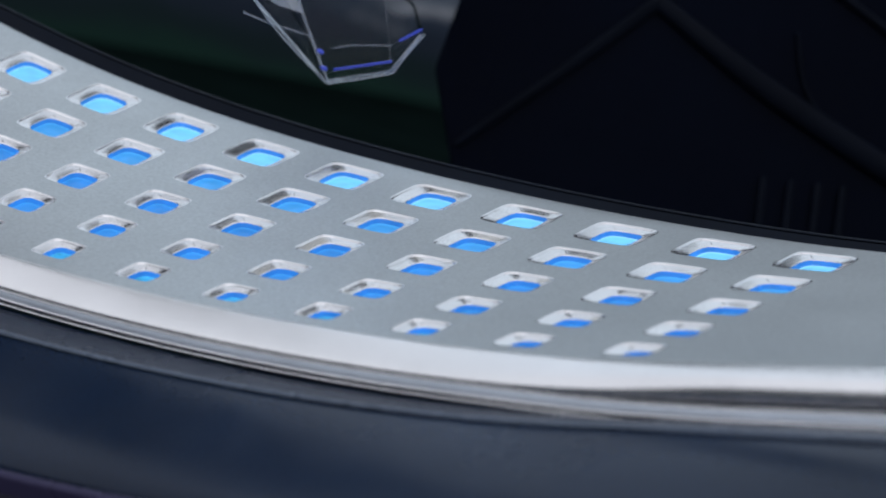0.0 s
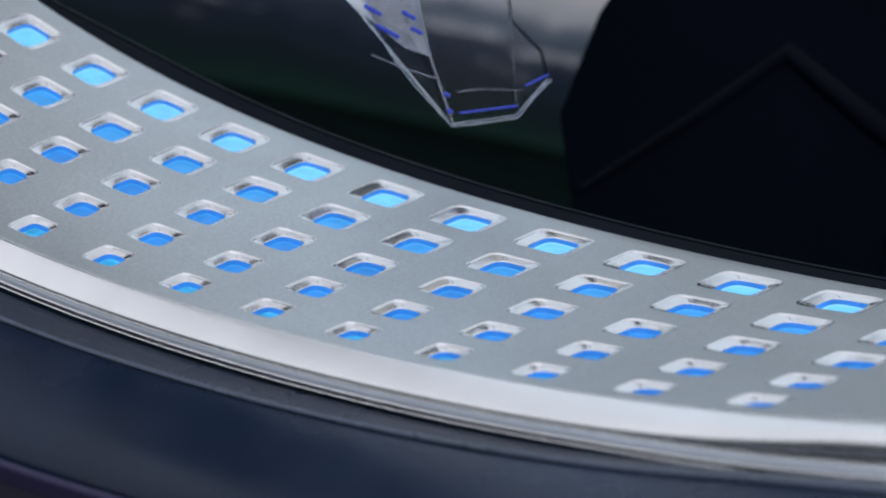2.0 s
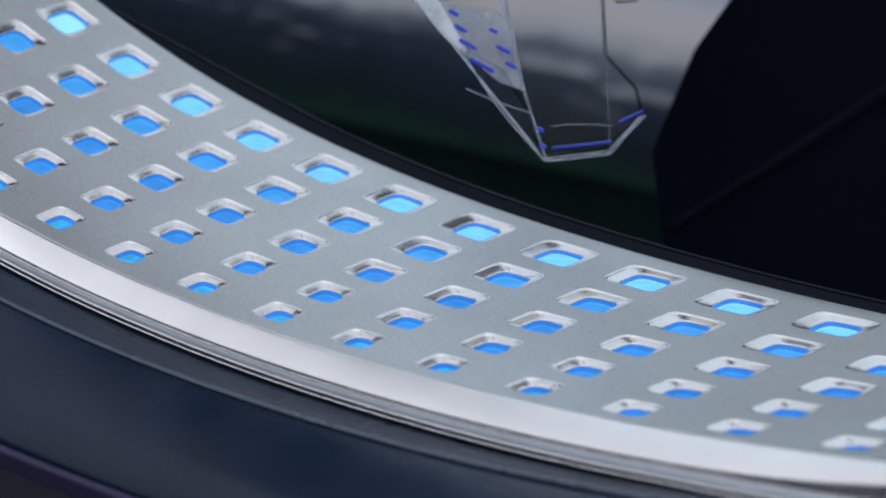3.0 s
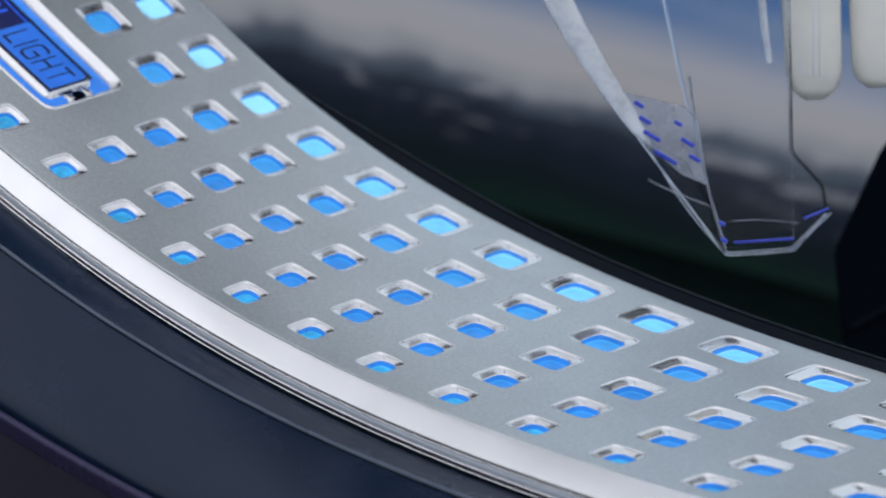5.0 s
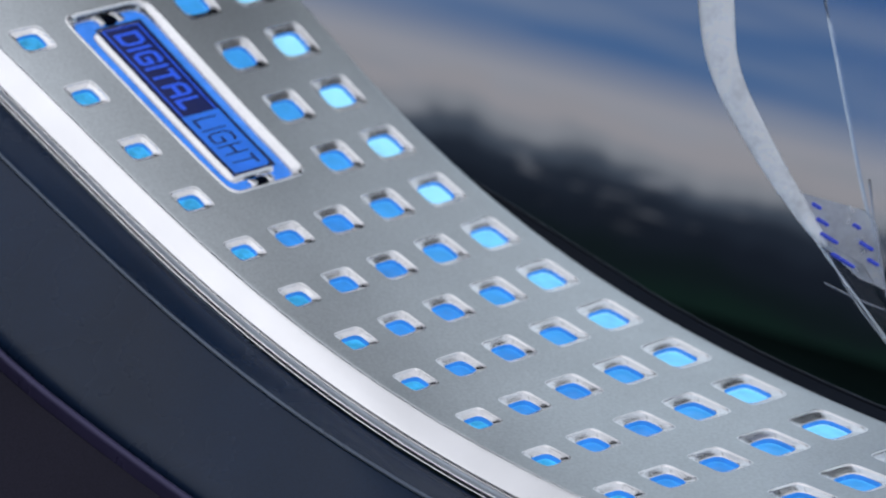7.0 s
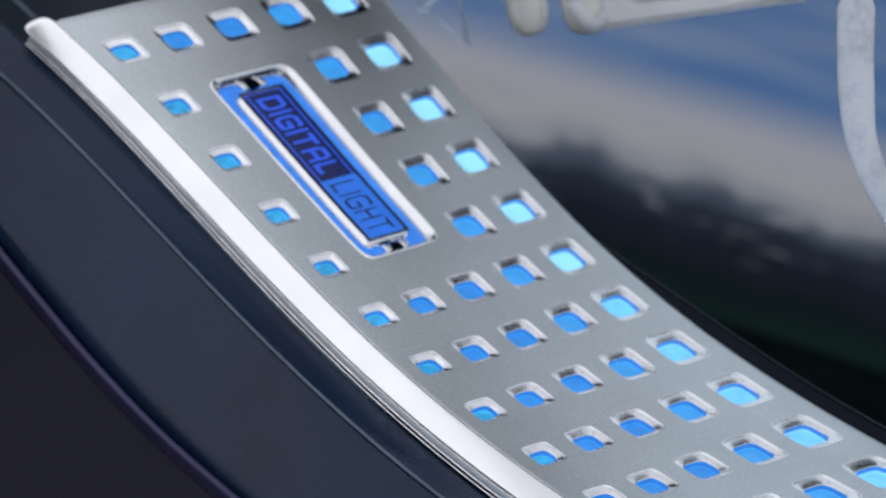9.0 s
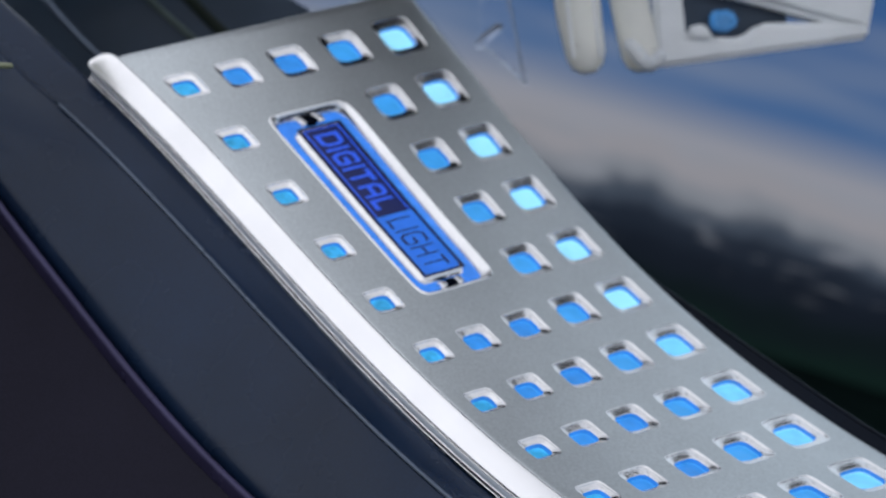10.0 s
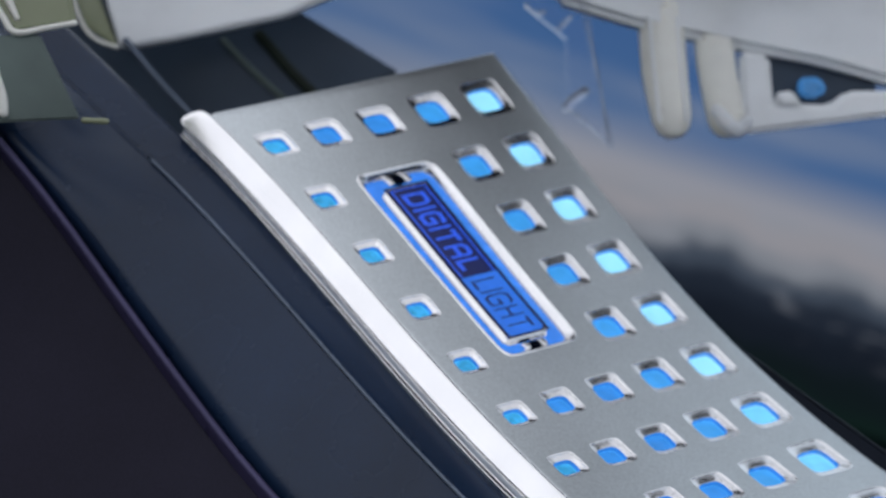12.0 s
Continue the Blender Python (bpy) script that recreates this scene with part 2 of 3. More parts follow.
def strip_frame(r, v):
    """Point, along, across and normal of the face at row r (8 mm each) and at v (two columns each) across it."""
    rc, vc = min(max(r, R_LOW), R_HIGH), min(max(v, -V_EDGE), V_EDGE)
    u = (rc - 8.5) / 8.5
    pw = np.array([u ** k for k in range(6)])
    dw = np.array([k * u ** (k - 1) if k else 0.0 for k in range(6)]) / 8.5
    a, b, c = FACE[:6], FACE[6:10], FACE[10:]
    p = pw @ a + vc * (pw[:4] @ b) + vc * vc * (pw[:2] @ c)
    along = dw @ a + vc * (dw[:4] @ b) + vc * vc * (dw[:2] @ c)
    across = pw[:4] @ b + 2 * vc * (pw[:2] @ c)
    n = np.cross(along, across)
    return p + along * (r - rc) + across * (v - vc), along, across, n / np.linalg.norm(n)


def on_strip(r, v, h=0.0):
    p, _, _, n = strip_frame(r, v)
    return Vector(p + n * h)


def part(name, bm, mat, parent=None, label="", smooth=True):
    me = bpy.data.meshes.new(name)
    bm.normal_update()
    bm.to_mesh(me)
    bm.free()
    me.materials.append(mat)
    if smooth:
        for f in me.polygons:
            f.use_smooth = True
    ob = new(name, me)
    if parent:
        ob.parent = parent
    if label:
        ob["label"] = label
    return ob


def thing(name, label, category, group="", kind=""):
    return tagged(new(name), label, category, group, kind)


def loft(bm, loops, closed=True, cap=False):
    """Quads between loops of points of the same length."""
    rows = [[bm.verts.new(p) for p in lp] for lp in loops]
    n = len(rows[0])
    for a, b in zip(rows, rows[1:]):
        for i in range(n if closed else n - 1):
            j = (i + 1) % n
            bm.faces.new((a[i], a[j], b[j], b[i]))
    if cap:
        bm.faces.new(rows[-1])
    return rows


def square_loop(nr, nv):
    """Points on the border of the square -1..1, counter-clockwise, nr steps along and nv across."""
    pts = [(-1 + 2 * i / nr, -1) for i in range(nr)]
    pts += [(1, -1 + 2 * i / nv) for i in range(nv)]
    pts += [(1 - 2 * i / nr, 1) for i in range(nr)]
    return pts + [(-1, 1 - 2 * i / nv) for i in range(nv)]


def rounded(pts, power):
    out = []
    for x, y in pts:
        k = (abs(x) ** power + abs(y) ** power) ** (-1 / power)
        out.append((x * k, y * k))
    return out


# half sizes of the openings by column: along (rows) and across (v)
HALF_R = [0.190, 0.215, 0.242, 0.275, 0.300]
HALF_V = [0.143, 0.146, 0.149, 0.153, 0.165]
PLATE = (0.75, 4.09, -0.61, 0.17)
STEP = 6
N_ROWS = 18


def centre(r, c):
    return r - 0.02, (c - 2) / 2 + 0.012 + 0.016 * math.exp(-((r - 9) / 4) ** 2)


def has_cell(r, c):
    return not (1 <= r <= 4 and c in (1, 2))


light_strip = thing("light_strip", "curved satin aluminium light strip with glowing blue openings, chrome rim", "headlamp light")

# the perforated face plate
bm = bmesh.new()


def opening(rc, vc, hr, hv, cr, cv, pts, power):
    """One cell of the plate round an opening: the cell's border, two rings, and the turned-down lip."""
    hole = rounded(pts, power)
    outer = [on_strip(cr[0] + (cr[1] - cr[0]) * (x + 1) / 2, cv[0] + (cv[1] - cv[0]) * (y + 1) / 2) for x, y in pts]
    mid = [on_strip(rc + (hr + 0.25 / 8.0) * x, vc + (hv + 0.25 / 14.5) * y) for x, y in hole]
    lip = [on_strip(rc + (hr + 0.12 / 8.0) * x, vc + (hv + 0.12 / 14.5) * y) for x, y in hole]
    loft(bm, [outer, mid, lip])


for r in range(N_ROWS):
    for c in range(5):
        if has_cell(r, c):
            v = (c - 2) / 2
            opening(*centre(r, c), HALF_R[c], HALF_V[c], (r - 0.5, r + 0.5), (v - 0.25, v + 0.25), square_loop(STEP, STEP), 7)
PR, PV = (PLATE[0] + PLATE[1]) / 2, (PLATE[2] + PLATE[3]) / 2
PHR, PHV = (PLATE[1] - PLATE[0]) / 2, (PLATE[3] - PLATE[2]) / 2
opening(PR, PV, PHR * 0.98, PHV * 0.95, (0.5, 4.5), (-0.75, 0.25), square_loop(4 * STEP, 2 * STEP), 14)


def grid(rs, vs, hs=None):
    loft(bm, [[on_strip(r, v, hs[k] if hs else 0.0) for k, v in enumerate(vs)] for r in rs], closed=False)


v_steps = [-1.25 + 0.25 / 3 * i for i in range(31)]
grid([-0.7, -0.6, -0.5], v_steps)
grid([17.5 + i / 6 for i in range(28)], v_steps)


def plate_edge(r):
    """Where the plate ends at the rim."""
    k = min(1.0, max(0.0, (14.5 - r) / 6))
    return -1.262 - 0.036 * k * k * (3 - 2 * k)


loft(bm, [[on_strip(r, -1.25, 0), on_strip(r, (plate_edge(r) - 1.25) / 2, 0), on_strip(r, plate_edge(r) + 0.002, 0), on_strip(r, plate_edge(r), -0.00001), on_strip(r, plate_edge(r) - 0.005, -0.00006), on_strip(r, plate_edge(r) - 0.010, -0.0006)]
          for r in [-0.7, -0.6] + [-0.5 + i / 6 for i in range(136)]], closed=False)
edge_v, edge_h = [1.25, 1.33, 1.37, 1.385, 1.39, 1.385], [0.0, 0.0, -0.00015, -0.0005, -0.0012, -0.0022]
grid([-0.7, -0.6] + [-0.5 + i / 6 for i in range(136)], edge_v, edge_h)
loft(bm, [[on_strip(-0.7, v, 0) for v in v_steps + [1.33, 1.37]], [on_strip(-0.735, v, -0.0002) for v in v_steps + [1.33, 1.37]],
          [on_strip(-0.74, v, -0.0025) for v in v_steps + [1.33, 1.37]]], closed=False)
bmesh.ops.remove_doubles(bm, verts=bm.verts, dist=2e-6)
bmesh.ops.recalc_face_normals(bm, faces=bm.faces)
part("face_plate", bm, SATIN, light_strip, "satin aluminium plate with rounded rectangular openings")

# bezels and light pads, one pair for each opening
for r in range(N_ROWS):
    for c in range(5):
        if not has_cell(r, c):
            continue
        (rc, vc), hr, hv = centre(r, c), HALF_R[c], HALF_V[c]
        sq = rounded(square_loop(STEP, STEP), 7)
        sq4 = rounded(square_loop(STEP, STEP), 4)
        # the floor is smaller than the opening and lies towards the rim and the strip's far end
        fr, fv = hr * 0.66, hv - 0.52 / 14.5
        dr, dv = hr * 0.04, -0.08 / 14.5

        def ring(k, h, pts=sq):
            return [on_strip(rc + (hr + k / 8.0) * x, vc + (hv + k / 14.5) * y, h) for x, y in pts]

        def inner(k, h):
            return [on_strip(rc + dr + (fr + k / 8.0) * x, vc + dv + (fv + k / 14.5) * y, h) for x, y in sq4]

        def on_wall(x, y, k, lift):
            """A point on the sloping wall at the fraction k of the way down."""
            p = on_strip(rc + (hr - 0.03 / 8.0) * x, vc + (hv - 0.03 / 14.5) * y, -0.00013 + lift)
            q = on_strip(rc + dr + fr * x, vc + dv + fv * y, -0.00032 + lift)
            return p.lerp(q, k)

        bm = bmesh.new()
        loft(bm, [ring(0.14, 0.000006), ring(0.10, 0.000004), ring(0.06, -0.00001), ring(0.02, -0.00004), ring(-0.01, -0.00008), ring(-0.03, -0.00013)])
        loft(bm, [ring(-0.03, -0.00013), inner(0.05, -0.00030), inner(0.0, -0.00032), inner(-0.02, -0.00037), inner(-0.025, -0.00042)])
        bezel = part("bezel", bm, BEZEL, light_strip)
        # dark reflections of the bezel's corner folds, painted as thin lines
        for x0, x1, wide in ((-0.70, -0.66, 0.022), (0.90, 0.94, 0.018)):
            bm = bmesh.new()
            loft(bm, [[on_wall(x0 + (x1 - x0) * k - wide, 0.99, k, 0.00002), on_wall(x0 + (x1 - x0) * k, 0.99, k, 0.00004), on_wall(x0 + (x1 - x0) * k + wide, 0.99, k, 0.00002)]
                      for k in (0.45, 0.6, 0.8, 0.98)], closed=False)
            part("thin_line", bm, INK_GREY, bezel, "dark line painted as the reflection in the bezel's corner fold")
        bm = bmesh.new()
        loft(bm, [inner(k, h) for k, h in ((-0.02, -0.00040), (-0.05, -0.00038), (-0.07, -0.00042), (-0.09, -0.00095))])
        part("light_guide", bm, GUIDE, bezel)
        bm = bmesh.new()
        loft(bm, [inner(k, h) for k, h in ((-0.08, -0.00086), (-0.20, -0.00082), (-0.6, -0.00081))], cap=True)
        part("light_pad", bm, PAD_VIEW_PALE if c == 4 and r < 6 else PAD[c], bezel)
        bm = bmesh.new()
        loft(bm, [inner(k, h) for k, h in ((-0.09, -0.00084), (-0.10, -0.00078), (-0.13, -0.00076), (-0.16, -0.00078), (-0.17, -0.00084))])
        part("pad_rim", bm, CORE[c], bezel, "pale glowing line round the pad")

# the lettered plate in its recess
name_plate = new("name_plate")
name_plate.parent = light_strip
name_plate["label"] = "recessed blue name plate with chrome frame and lettering"


def plate_ring(inset, h, power=14, dr=0.0, dv=0.0):
    return [on_strip(PR + dr + (PHR - inset / 8.0) * x, PV + dv + (PHV - inset / 14.5) * y, h) for x, y in rounded(square_loop(4 * STEP, 2 * STEP), power)]


bm = bmesh.new()
loft(bm, [plate_ring(-0.1, -0.00002), plate_ring(0.0, 0.00014), plate_ring(0.15, 0.0001), plate_ring(0.3, -0.0001), plate_ring(0.75, -0.00055), plate_ring(0.8, -0.0012)])
part("frame", bm, BEZEL, name_plate)
bm = bmesh.new()
loft(bm, [plate_ring(0.7, -0.0009), plate_ring(1.6, -0.00085), plate_ring(2.6, -0.00085)])
part("light_channel", bm, CHANNEL, name_plate, "glowing blue channel round the lettering")
bm = bmesh.new()
loft(bm, [plate_ring(2.14, -0.0010, 14, 0.02, -0.008), plate_ring(2.17, -0.00085, 14, 0.02, -0.008), plate_ring(2.22, -0.00074, 14, 0.02, -0.008), plate_ring(2.5, -0.00022), plate_ring(2.6, -0.00019), plate_ring(2.75, -0.00024)])
part("inner_frame", bm, BEZEL, name_plate)
T_R0, T_R1, T_V0, T_V1, T_SPLIT = 1.06, 3.78, -0.425, -0.015, 2.68


def field(r0, r1, v0, v1, h, name, mat):
    bm = bmesh.new()
    top = [[on_strip(r0 + (r1 - r0) * i / 16, v0 + (v1 - v0) * j / 4, h) for j in range(5)] for i in range(17)]
    loft(bm, top, closed=False)
    return part(name, bm, mat, name_plate)


field(T_R0, T_R1, T_V0, T_V1, -0.00023, "window", WINDOW)
field(T_R0 + 0.02, T_SPLIT, T_V0 + 0.02, T_V1 - 0.02, -0.00020, "dark_field", WINDOW_DARK)


GLYPHS = {
    "D": (1.0, [[(0, 0), (0, 1), (0.8, 1), (1, 0.8), (1, 0.2), (0.8, 0), (0, 0)]]),
    "I": (0.0, [[(0, 0), (0, 1)]]),
    "G": (1.0, [[(1, 0.92), (0.9, 1), (0.2, 1), (0, 0.8), (0, 0.2), (0.2, 0), (0.9, 0), (1, 0.1), (1, 0.48), (0.5, 0.48)]]),
    "T": (0.9, [[(0, 1), (0.9, 1)], [(0.45, 1), (0.45, 0)]]),
    "A": (1.0, [[(0, 0), (0, 0.8), (0.2, 1), (0.85, 1), (1, 0.85), (1, 0)], [(0, 0.42), (1, 0.42)]]),
    "L": (0.75, [[(0, 1), (0, 0), (0.75, 0)]]),
    "H": (0.85, [[(0, 0), (0, 1)], [(0.85, 0), (0.85, 1)], [(0, 0.5), (0.85, 0.5)]]),
}


def ribbon(bm, line, wide, place):
    """A mitred ribbon of that width along a line of 2D points."""
    pts = [Vector(p) for p in line]
    ring_shut = (pts[0] - pts[-1]).length < 1e-6
    if ring_shut:
        pts = pts[:-1]
    n = len(pts)
    pairs = []
    for i, p in enumerate(pts):
        d0 = (p - pts[i - 1]).normalized() if ring_shut or i else None
        d1 = (pts[(i + 1) % n] - p).normalized() if ring_shut or i < n - 1 else None
        d0, d1 = d0 or d1, d1 or d0
        n0, n1 = Vector((-d0.y, d0.x)), Vector((-d1.y, d1.x))
        m = (n0 + n1).normalized()
        m = m * (wide / 2 / max(0.4, m.dot(n0)))
        shift = Vector((0, 0))
        if not ring_shut:
            shift = -d1 * wide / 2 if i == 0 else d0 * wide / 2 if i == n - 1 else shift
        pairs.append((p + shift + m, p + shift - m))
    if ring_shut:
        pairs.append(pairs[0])
    # short pieces, so that the ribbon follows the curved face
    loops = []
    for (a, b), (c, d) in zip(pairs, pairs[1:]):
        loops += [[place(*a.lerp(c, k / 4)), place(*b.lerp(d, k / 4))] for k in range(4)]
    loops.append([place(*pairs[-1][0]), place(*pairs[-1][1])])
    loft(bm, loops, closed=False)


def lettering(text, r0, r1, v0, v1, mat, stroke, gap, h):
    """Square stroke letters laid on the curved face, one mesh each."""
    total = sum(GLYPHS[ch][0] for ch in text) + gap * (len(text) - 1)
    x = 0.0
    for ch in text:
        wide, lines = GLYPHS[ch]
        bm = bmesh.new()
        for i, line in enumerate(lines):
            ribbon(bm, line, stroke, lambda px, py: on_strip(r0 + (x + px) / total * (r1 - r0), v0 + py * (v1 - v0), h + i * 0.000004))
        part("letter", bm, mat, name_plate, "", False)
        x += wide + gap


lettering("DIGITAL", T_R0 + 0.16, T_SPLIT - 0.13, T_V0 + 0.115, T_V1 - 0.115, LETTER, 0.25, 0.50, -0.00017)
lettering("LIGHT", T_SPLIT + 0.10, T_R1 - 0.12, T_V0 + 0.10, T_V1 - 0.10, INK, 0.12, 0.42, -0.00019)
bm = bmesh.new()
ribbon(bm, [(T_R0 + 0.045, T_V0 + 0.042), (T_R0 + 0.045, T_V1 - 0.042), (T_SPLIT - 0.02, T_V1 - 0.042)], 0.016, lambda r, v: on_strip(r, v, -0.00017))
ribbon(bm, [(T_R0 + 0.06, T_V0 + 0.042), (T_SPLIT - 0.02, T_V0 + 0.042)], 0.016, lambda r, v: on_strip(r, v, -0.00017))
part("border_line", bm, LETTER, name_plate, "lit blue border line")
bm = bmesh.new()
ribbon(bm, [(T_R0, T_V0 + 0.008), (T_R0, T_V1 - 0.008), (T_R1, T_V1 - 0.008), (T_R1, T_V0 + 0.008), (T_R0, T_V0 + 0.008)], 0.03, lambda r, v: on_strip(r, v, -0.00015))
part("dark_edge", bm, INK, name_plate)

for r_end, way in ((PLATE[0] + 0.17, 1), (PLATE[1] - 0.15, -1)):
    for dv, wide, mat in ((0.0, 0.05, BLACK), (-0.085, 0.03, BEZEL), (0.085, 0.03, BEZEL)):
        bm = bmesh.new()
        sq = rounded(square_loop(3, 3), 6)
        loft(bm, [[on_strip(r_end + 0.06 * k * x, PV + dv + wide * k * y, h) for x, y in sq] for k, h in ((1.0, -0.0009), (1.0, -0.0004), (0.85, -0.0003), (0.4, -0.0003))], cap=True)
        part("end_clip", bm, mat, name_plate)

# ---------------------------------------------------------------- rim, lips and housing, swept along the strip
def sweep(profile, r0, r1, steps, name, mat, parent, label="", bend=None, shift=None):
    bm = bmesh.new()
    rows = []
    for i in range(steps + 1):
        r = r0 + (r1 - r0) * i / steps
        d = bend(r) if bend else 0.0
        rows.append([on_strip(r, v + (shift(r, v) if shift else 0.0), h + d) for v, h in profile])
    loft(bm, rows, closed=False)
    bmesh.ops.recalc_face_normals(bm, faces=bm.faces)
    return part(name, bm, mat, parent, label)


def arc(v0, h0, rv, rh, a0, a1, n):
    return [(v0 + rv * math.cos(radians(a0 + (a1 - a0) * i / n)), h0 + rh * math.sin(radians(a0 + (a1 - a0) * i / n))) for i in range(n + 1)]


rim = [(-1.252, -0.0009), (-1.253, -0.00010), (-1.257, -0.00002), (-1.280, -0.00008), (-1.32, -0.00020), (-1.38, -0.00040), (-1.44, -0.00062), (-1.49, -0.00082),
       (-1.53, -0.00100), (-1.550, -0.00110), (-1.560, -0.00120), (-1.558, -0.0013), (-1.54, -0.0014)]


def end_roll(r):
    """Grows to 1 towards the strip's far end, where the rim rolls over."""
    k = min(1.0, max(0.0, (r - 15.6) / 2.6))
    return k * k * (3 - 2 * k)


rim_end = [(-1.252, -0.0009), (-1.253, -0.00010), (-1.257, -0.00002), (-1.300, -0.00008), (-1.350, -0.00017), (-1.400, -0.00034), (-1.440, -0.00048), (-1.462, -0.00068),
           (-1.474, -0.00095), (-1.480, -0.00125), (-1.482, -0.00155), (-1.478, -0.00172), (-1.46, -0.0018)]


def rim_loop(r):
    k, e = end_roll(r), plate_edge(r) + 1.25
    out = []
    for (v, h), (v1, h1) in zip(rim, rim_end):
        v, h = v + (v1 - v) * k, h + (h1 - h) * k
        out.append((v + e * min(1.0, max(0.0, (1.54 + v) / 0.26)), h))
    return out


bm = bmesh.new()
rows = [[on_strip(r, v, h) for v, h in rim_loop(r)] for r in [-0.72 + 22.72 * i / 170 for i in range(171)]]
mid = sum(rows[0], Vector()) / len(rows[0])
back = (rows[0][0] - rows[1][0]).normalized()
rows = [[mid + (p - mid) * k + back * d for p in rows[0]] for d, k in ((0.0012, 0.35), (0.00105, 0.65), (0.0007, 0.88), (0.0003, 0.98))] + rows
made = loft(bm, rows, closed=False)
bm.faces.new(made[0])
bmesh.ops.recalc_face_normals(bm, faces=bm.faces)
part("rim", bm, CHROME, light_strip, "polished chrome rim")


def lip_drop(r):
    return -0.0006 * end_roll(r)


def lip_shift(r, v):
    return 0.06 * end_roll(r)


# under the rim: a groove, two bright beads with a grey band between, a last thin bead
sweep([(-1.530, -0.00125), (-1.525, -0.0014), (-1.530, -0.0016)], -0.70, 22, 150, "groove", INK_GREY, light_strip, bend=lip_drop, shift=lip_shift)
sweep(arc(-1.556, -0.00148, 0.010, 0.00009, 60, 270, 8), -0.70, 22, 150, "bead", CHROME, light_strip, bend=lip_drop, shift=lip_shift)
sweep([(-1.553, -0.00154), (-1.562, -0.00160), (-1.570, -0.00186), (-1.574, -0.00206), (-1.565, -0.0021)], -0.70, 22, 150, "band", LIP, light_strip, "grey satin band under the rim", bend=lip_drop, shift=lip_shift)
sweep(arc(-1.574, -0.00214, 0.011, 0.00010, 60, 270, 8), -0.70, 22, 150, "bead", CHROME, light_strip, bend=lip_drop, shift=lip_shift)
sweep([(-1.565, -0.0022), (-1.555, -0.0024), (-1.560, -0.0027)], -0.70, 22, 150, "groove", INK_GREY, light_strip, bend=lip_drop, shift=lip_shift)
sweep(arc(-1.594, -0.00244, 0.010, 0.00008, 60, 270, 8), -0.70, 22, 150, "bead", CHROME, light_strip, bend=lip_drop, shift=lip_shift)

housing = thing("lamp_housing", "glossy dark blue-black plastic headlamp housing round the strip", "headlamp housing")


def trim_height(r):
    """How far the outer trim lies over or under the strip's face along the strip."""
    return float(np.interp(r, [-4, -0.6, 0.2, 1.3, 2.45, 4.4, 6.8, 10, 22], [0.016, 0.0034, -0.0018, -0.0046, -0.0066, -0.0076, -0.0058, -0.0053, -0.0050]))


def trim_smooth(r):
    return sum(trim_height(r + k * 0.5) for k in range(-2, 3)) / 5


sweep([(-1.53, -0.0045), (-1.55, -0.0033), (-1.585, -0.0028), (-1.63, -0.0026), (-1.75, -0.0024), (-1.95, -0.0022), (-2.05, -0.0020)], -6, 22, 180, "inner_shelf", HOUSING, housing)
sweep(arc(-2.072, -0.0020, 0.022, 0.00022, 0, 180, 8), -0.35, 22, 170, "bead", LINE, housing, "thin grey bead line")
sweep(arc(-2.072, -0.0021, 0.024, 0.0001, 0, 180, 4), -6, -0.42, 40, "shelf_joint", HOUSING, housing)
bm = bmesh.new()
rows = []
for i in range(181):
    r = -6 + 28 * i / 180
    e = trim_smooth(r)
    rows.append([on_strip(r, v, -0.0021 + (e + 0.0021) * k - s) for v, k, s in
                 ((-2.092, 0, 0), (-2.25, 0.10, -0.0001), (-2.5, 0.35, -0.0003), (-2.8, 0.62, -0.0003), (-3.05, 0.82, 0.0), (-3.17, 0.92, 0.0004), (-3.2, 0.95, 0.0016), (-3.21, 0.95, 0.004))])
loft(bm, rows, closed=False)
bmesh.ops.recalc_face_normals(bm, faces=bm.faces)
part("outer_shelf", bm, HOUSING, housing)
sweep([(-3.23, -0.0016)] + arc(-3.30, -0.0004, 0.045, 0.0005, 20, 180, 8) + [(-3.36, -0.002)], -6, 22, 180, "edge_trim", PURPLE, housing, "thin violet edge trim", bend=trim_smooth)
fender = sweep([(-3.37, -0.0012), (-3.6, -0.0022), (-4.2, -0.0045), (-5.5, -0.011), (-8, -0.03), (-12, -0.07)], -9, 24, 150, "body_panel", PAINT, None, "", bend=trim_smooth)
tagged(fender, "smooth dark purple-black painted body panel beside the headlamp", "car body")

# ledge along the strip's inner edge; it dives under the plate towards the strip's end
def dive(r):
    return -0.005 * max(0.0, (7.5 - r) / 4.3) ** 2


sweep([(1.36, -0.0030), (1.42, -0.0022), (1.50, -0.0010), (1.54, -0.0002)], 3.2, 24, 150, "inner_ledge", LEDGE, housing, bend=dive)
sweep(arc(1.555, -0.0001, 0.012, 0.00012, 0, 180, 6), 3.2, 24, 150, "inner_bead", LEDGE, housing, bend=dive)
sweep([(1.57, -0.0002), (1.62, -0.0015), (1.68, -0.0045), (1.72, -0.012), (1.74, -0.03)], 3.2, 24, 150, "inner_wall", LEDGE, housing, bend=dive)

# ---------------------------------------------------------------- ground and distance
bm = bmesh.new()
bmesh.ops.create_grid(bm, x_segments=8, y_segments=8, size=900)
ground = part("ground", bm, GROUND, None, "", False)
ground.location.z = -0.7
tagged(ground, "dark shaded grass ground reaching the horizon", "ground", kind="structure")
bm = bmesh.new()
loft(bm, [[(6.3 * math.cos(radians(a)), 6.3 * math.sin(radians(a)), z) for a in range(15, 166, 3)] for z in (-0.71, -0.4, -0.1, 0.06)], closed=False)
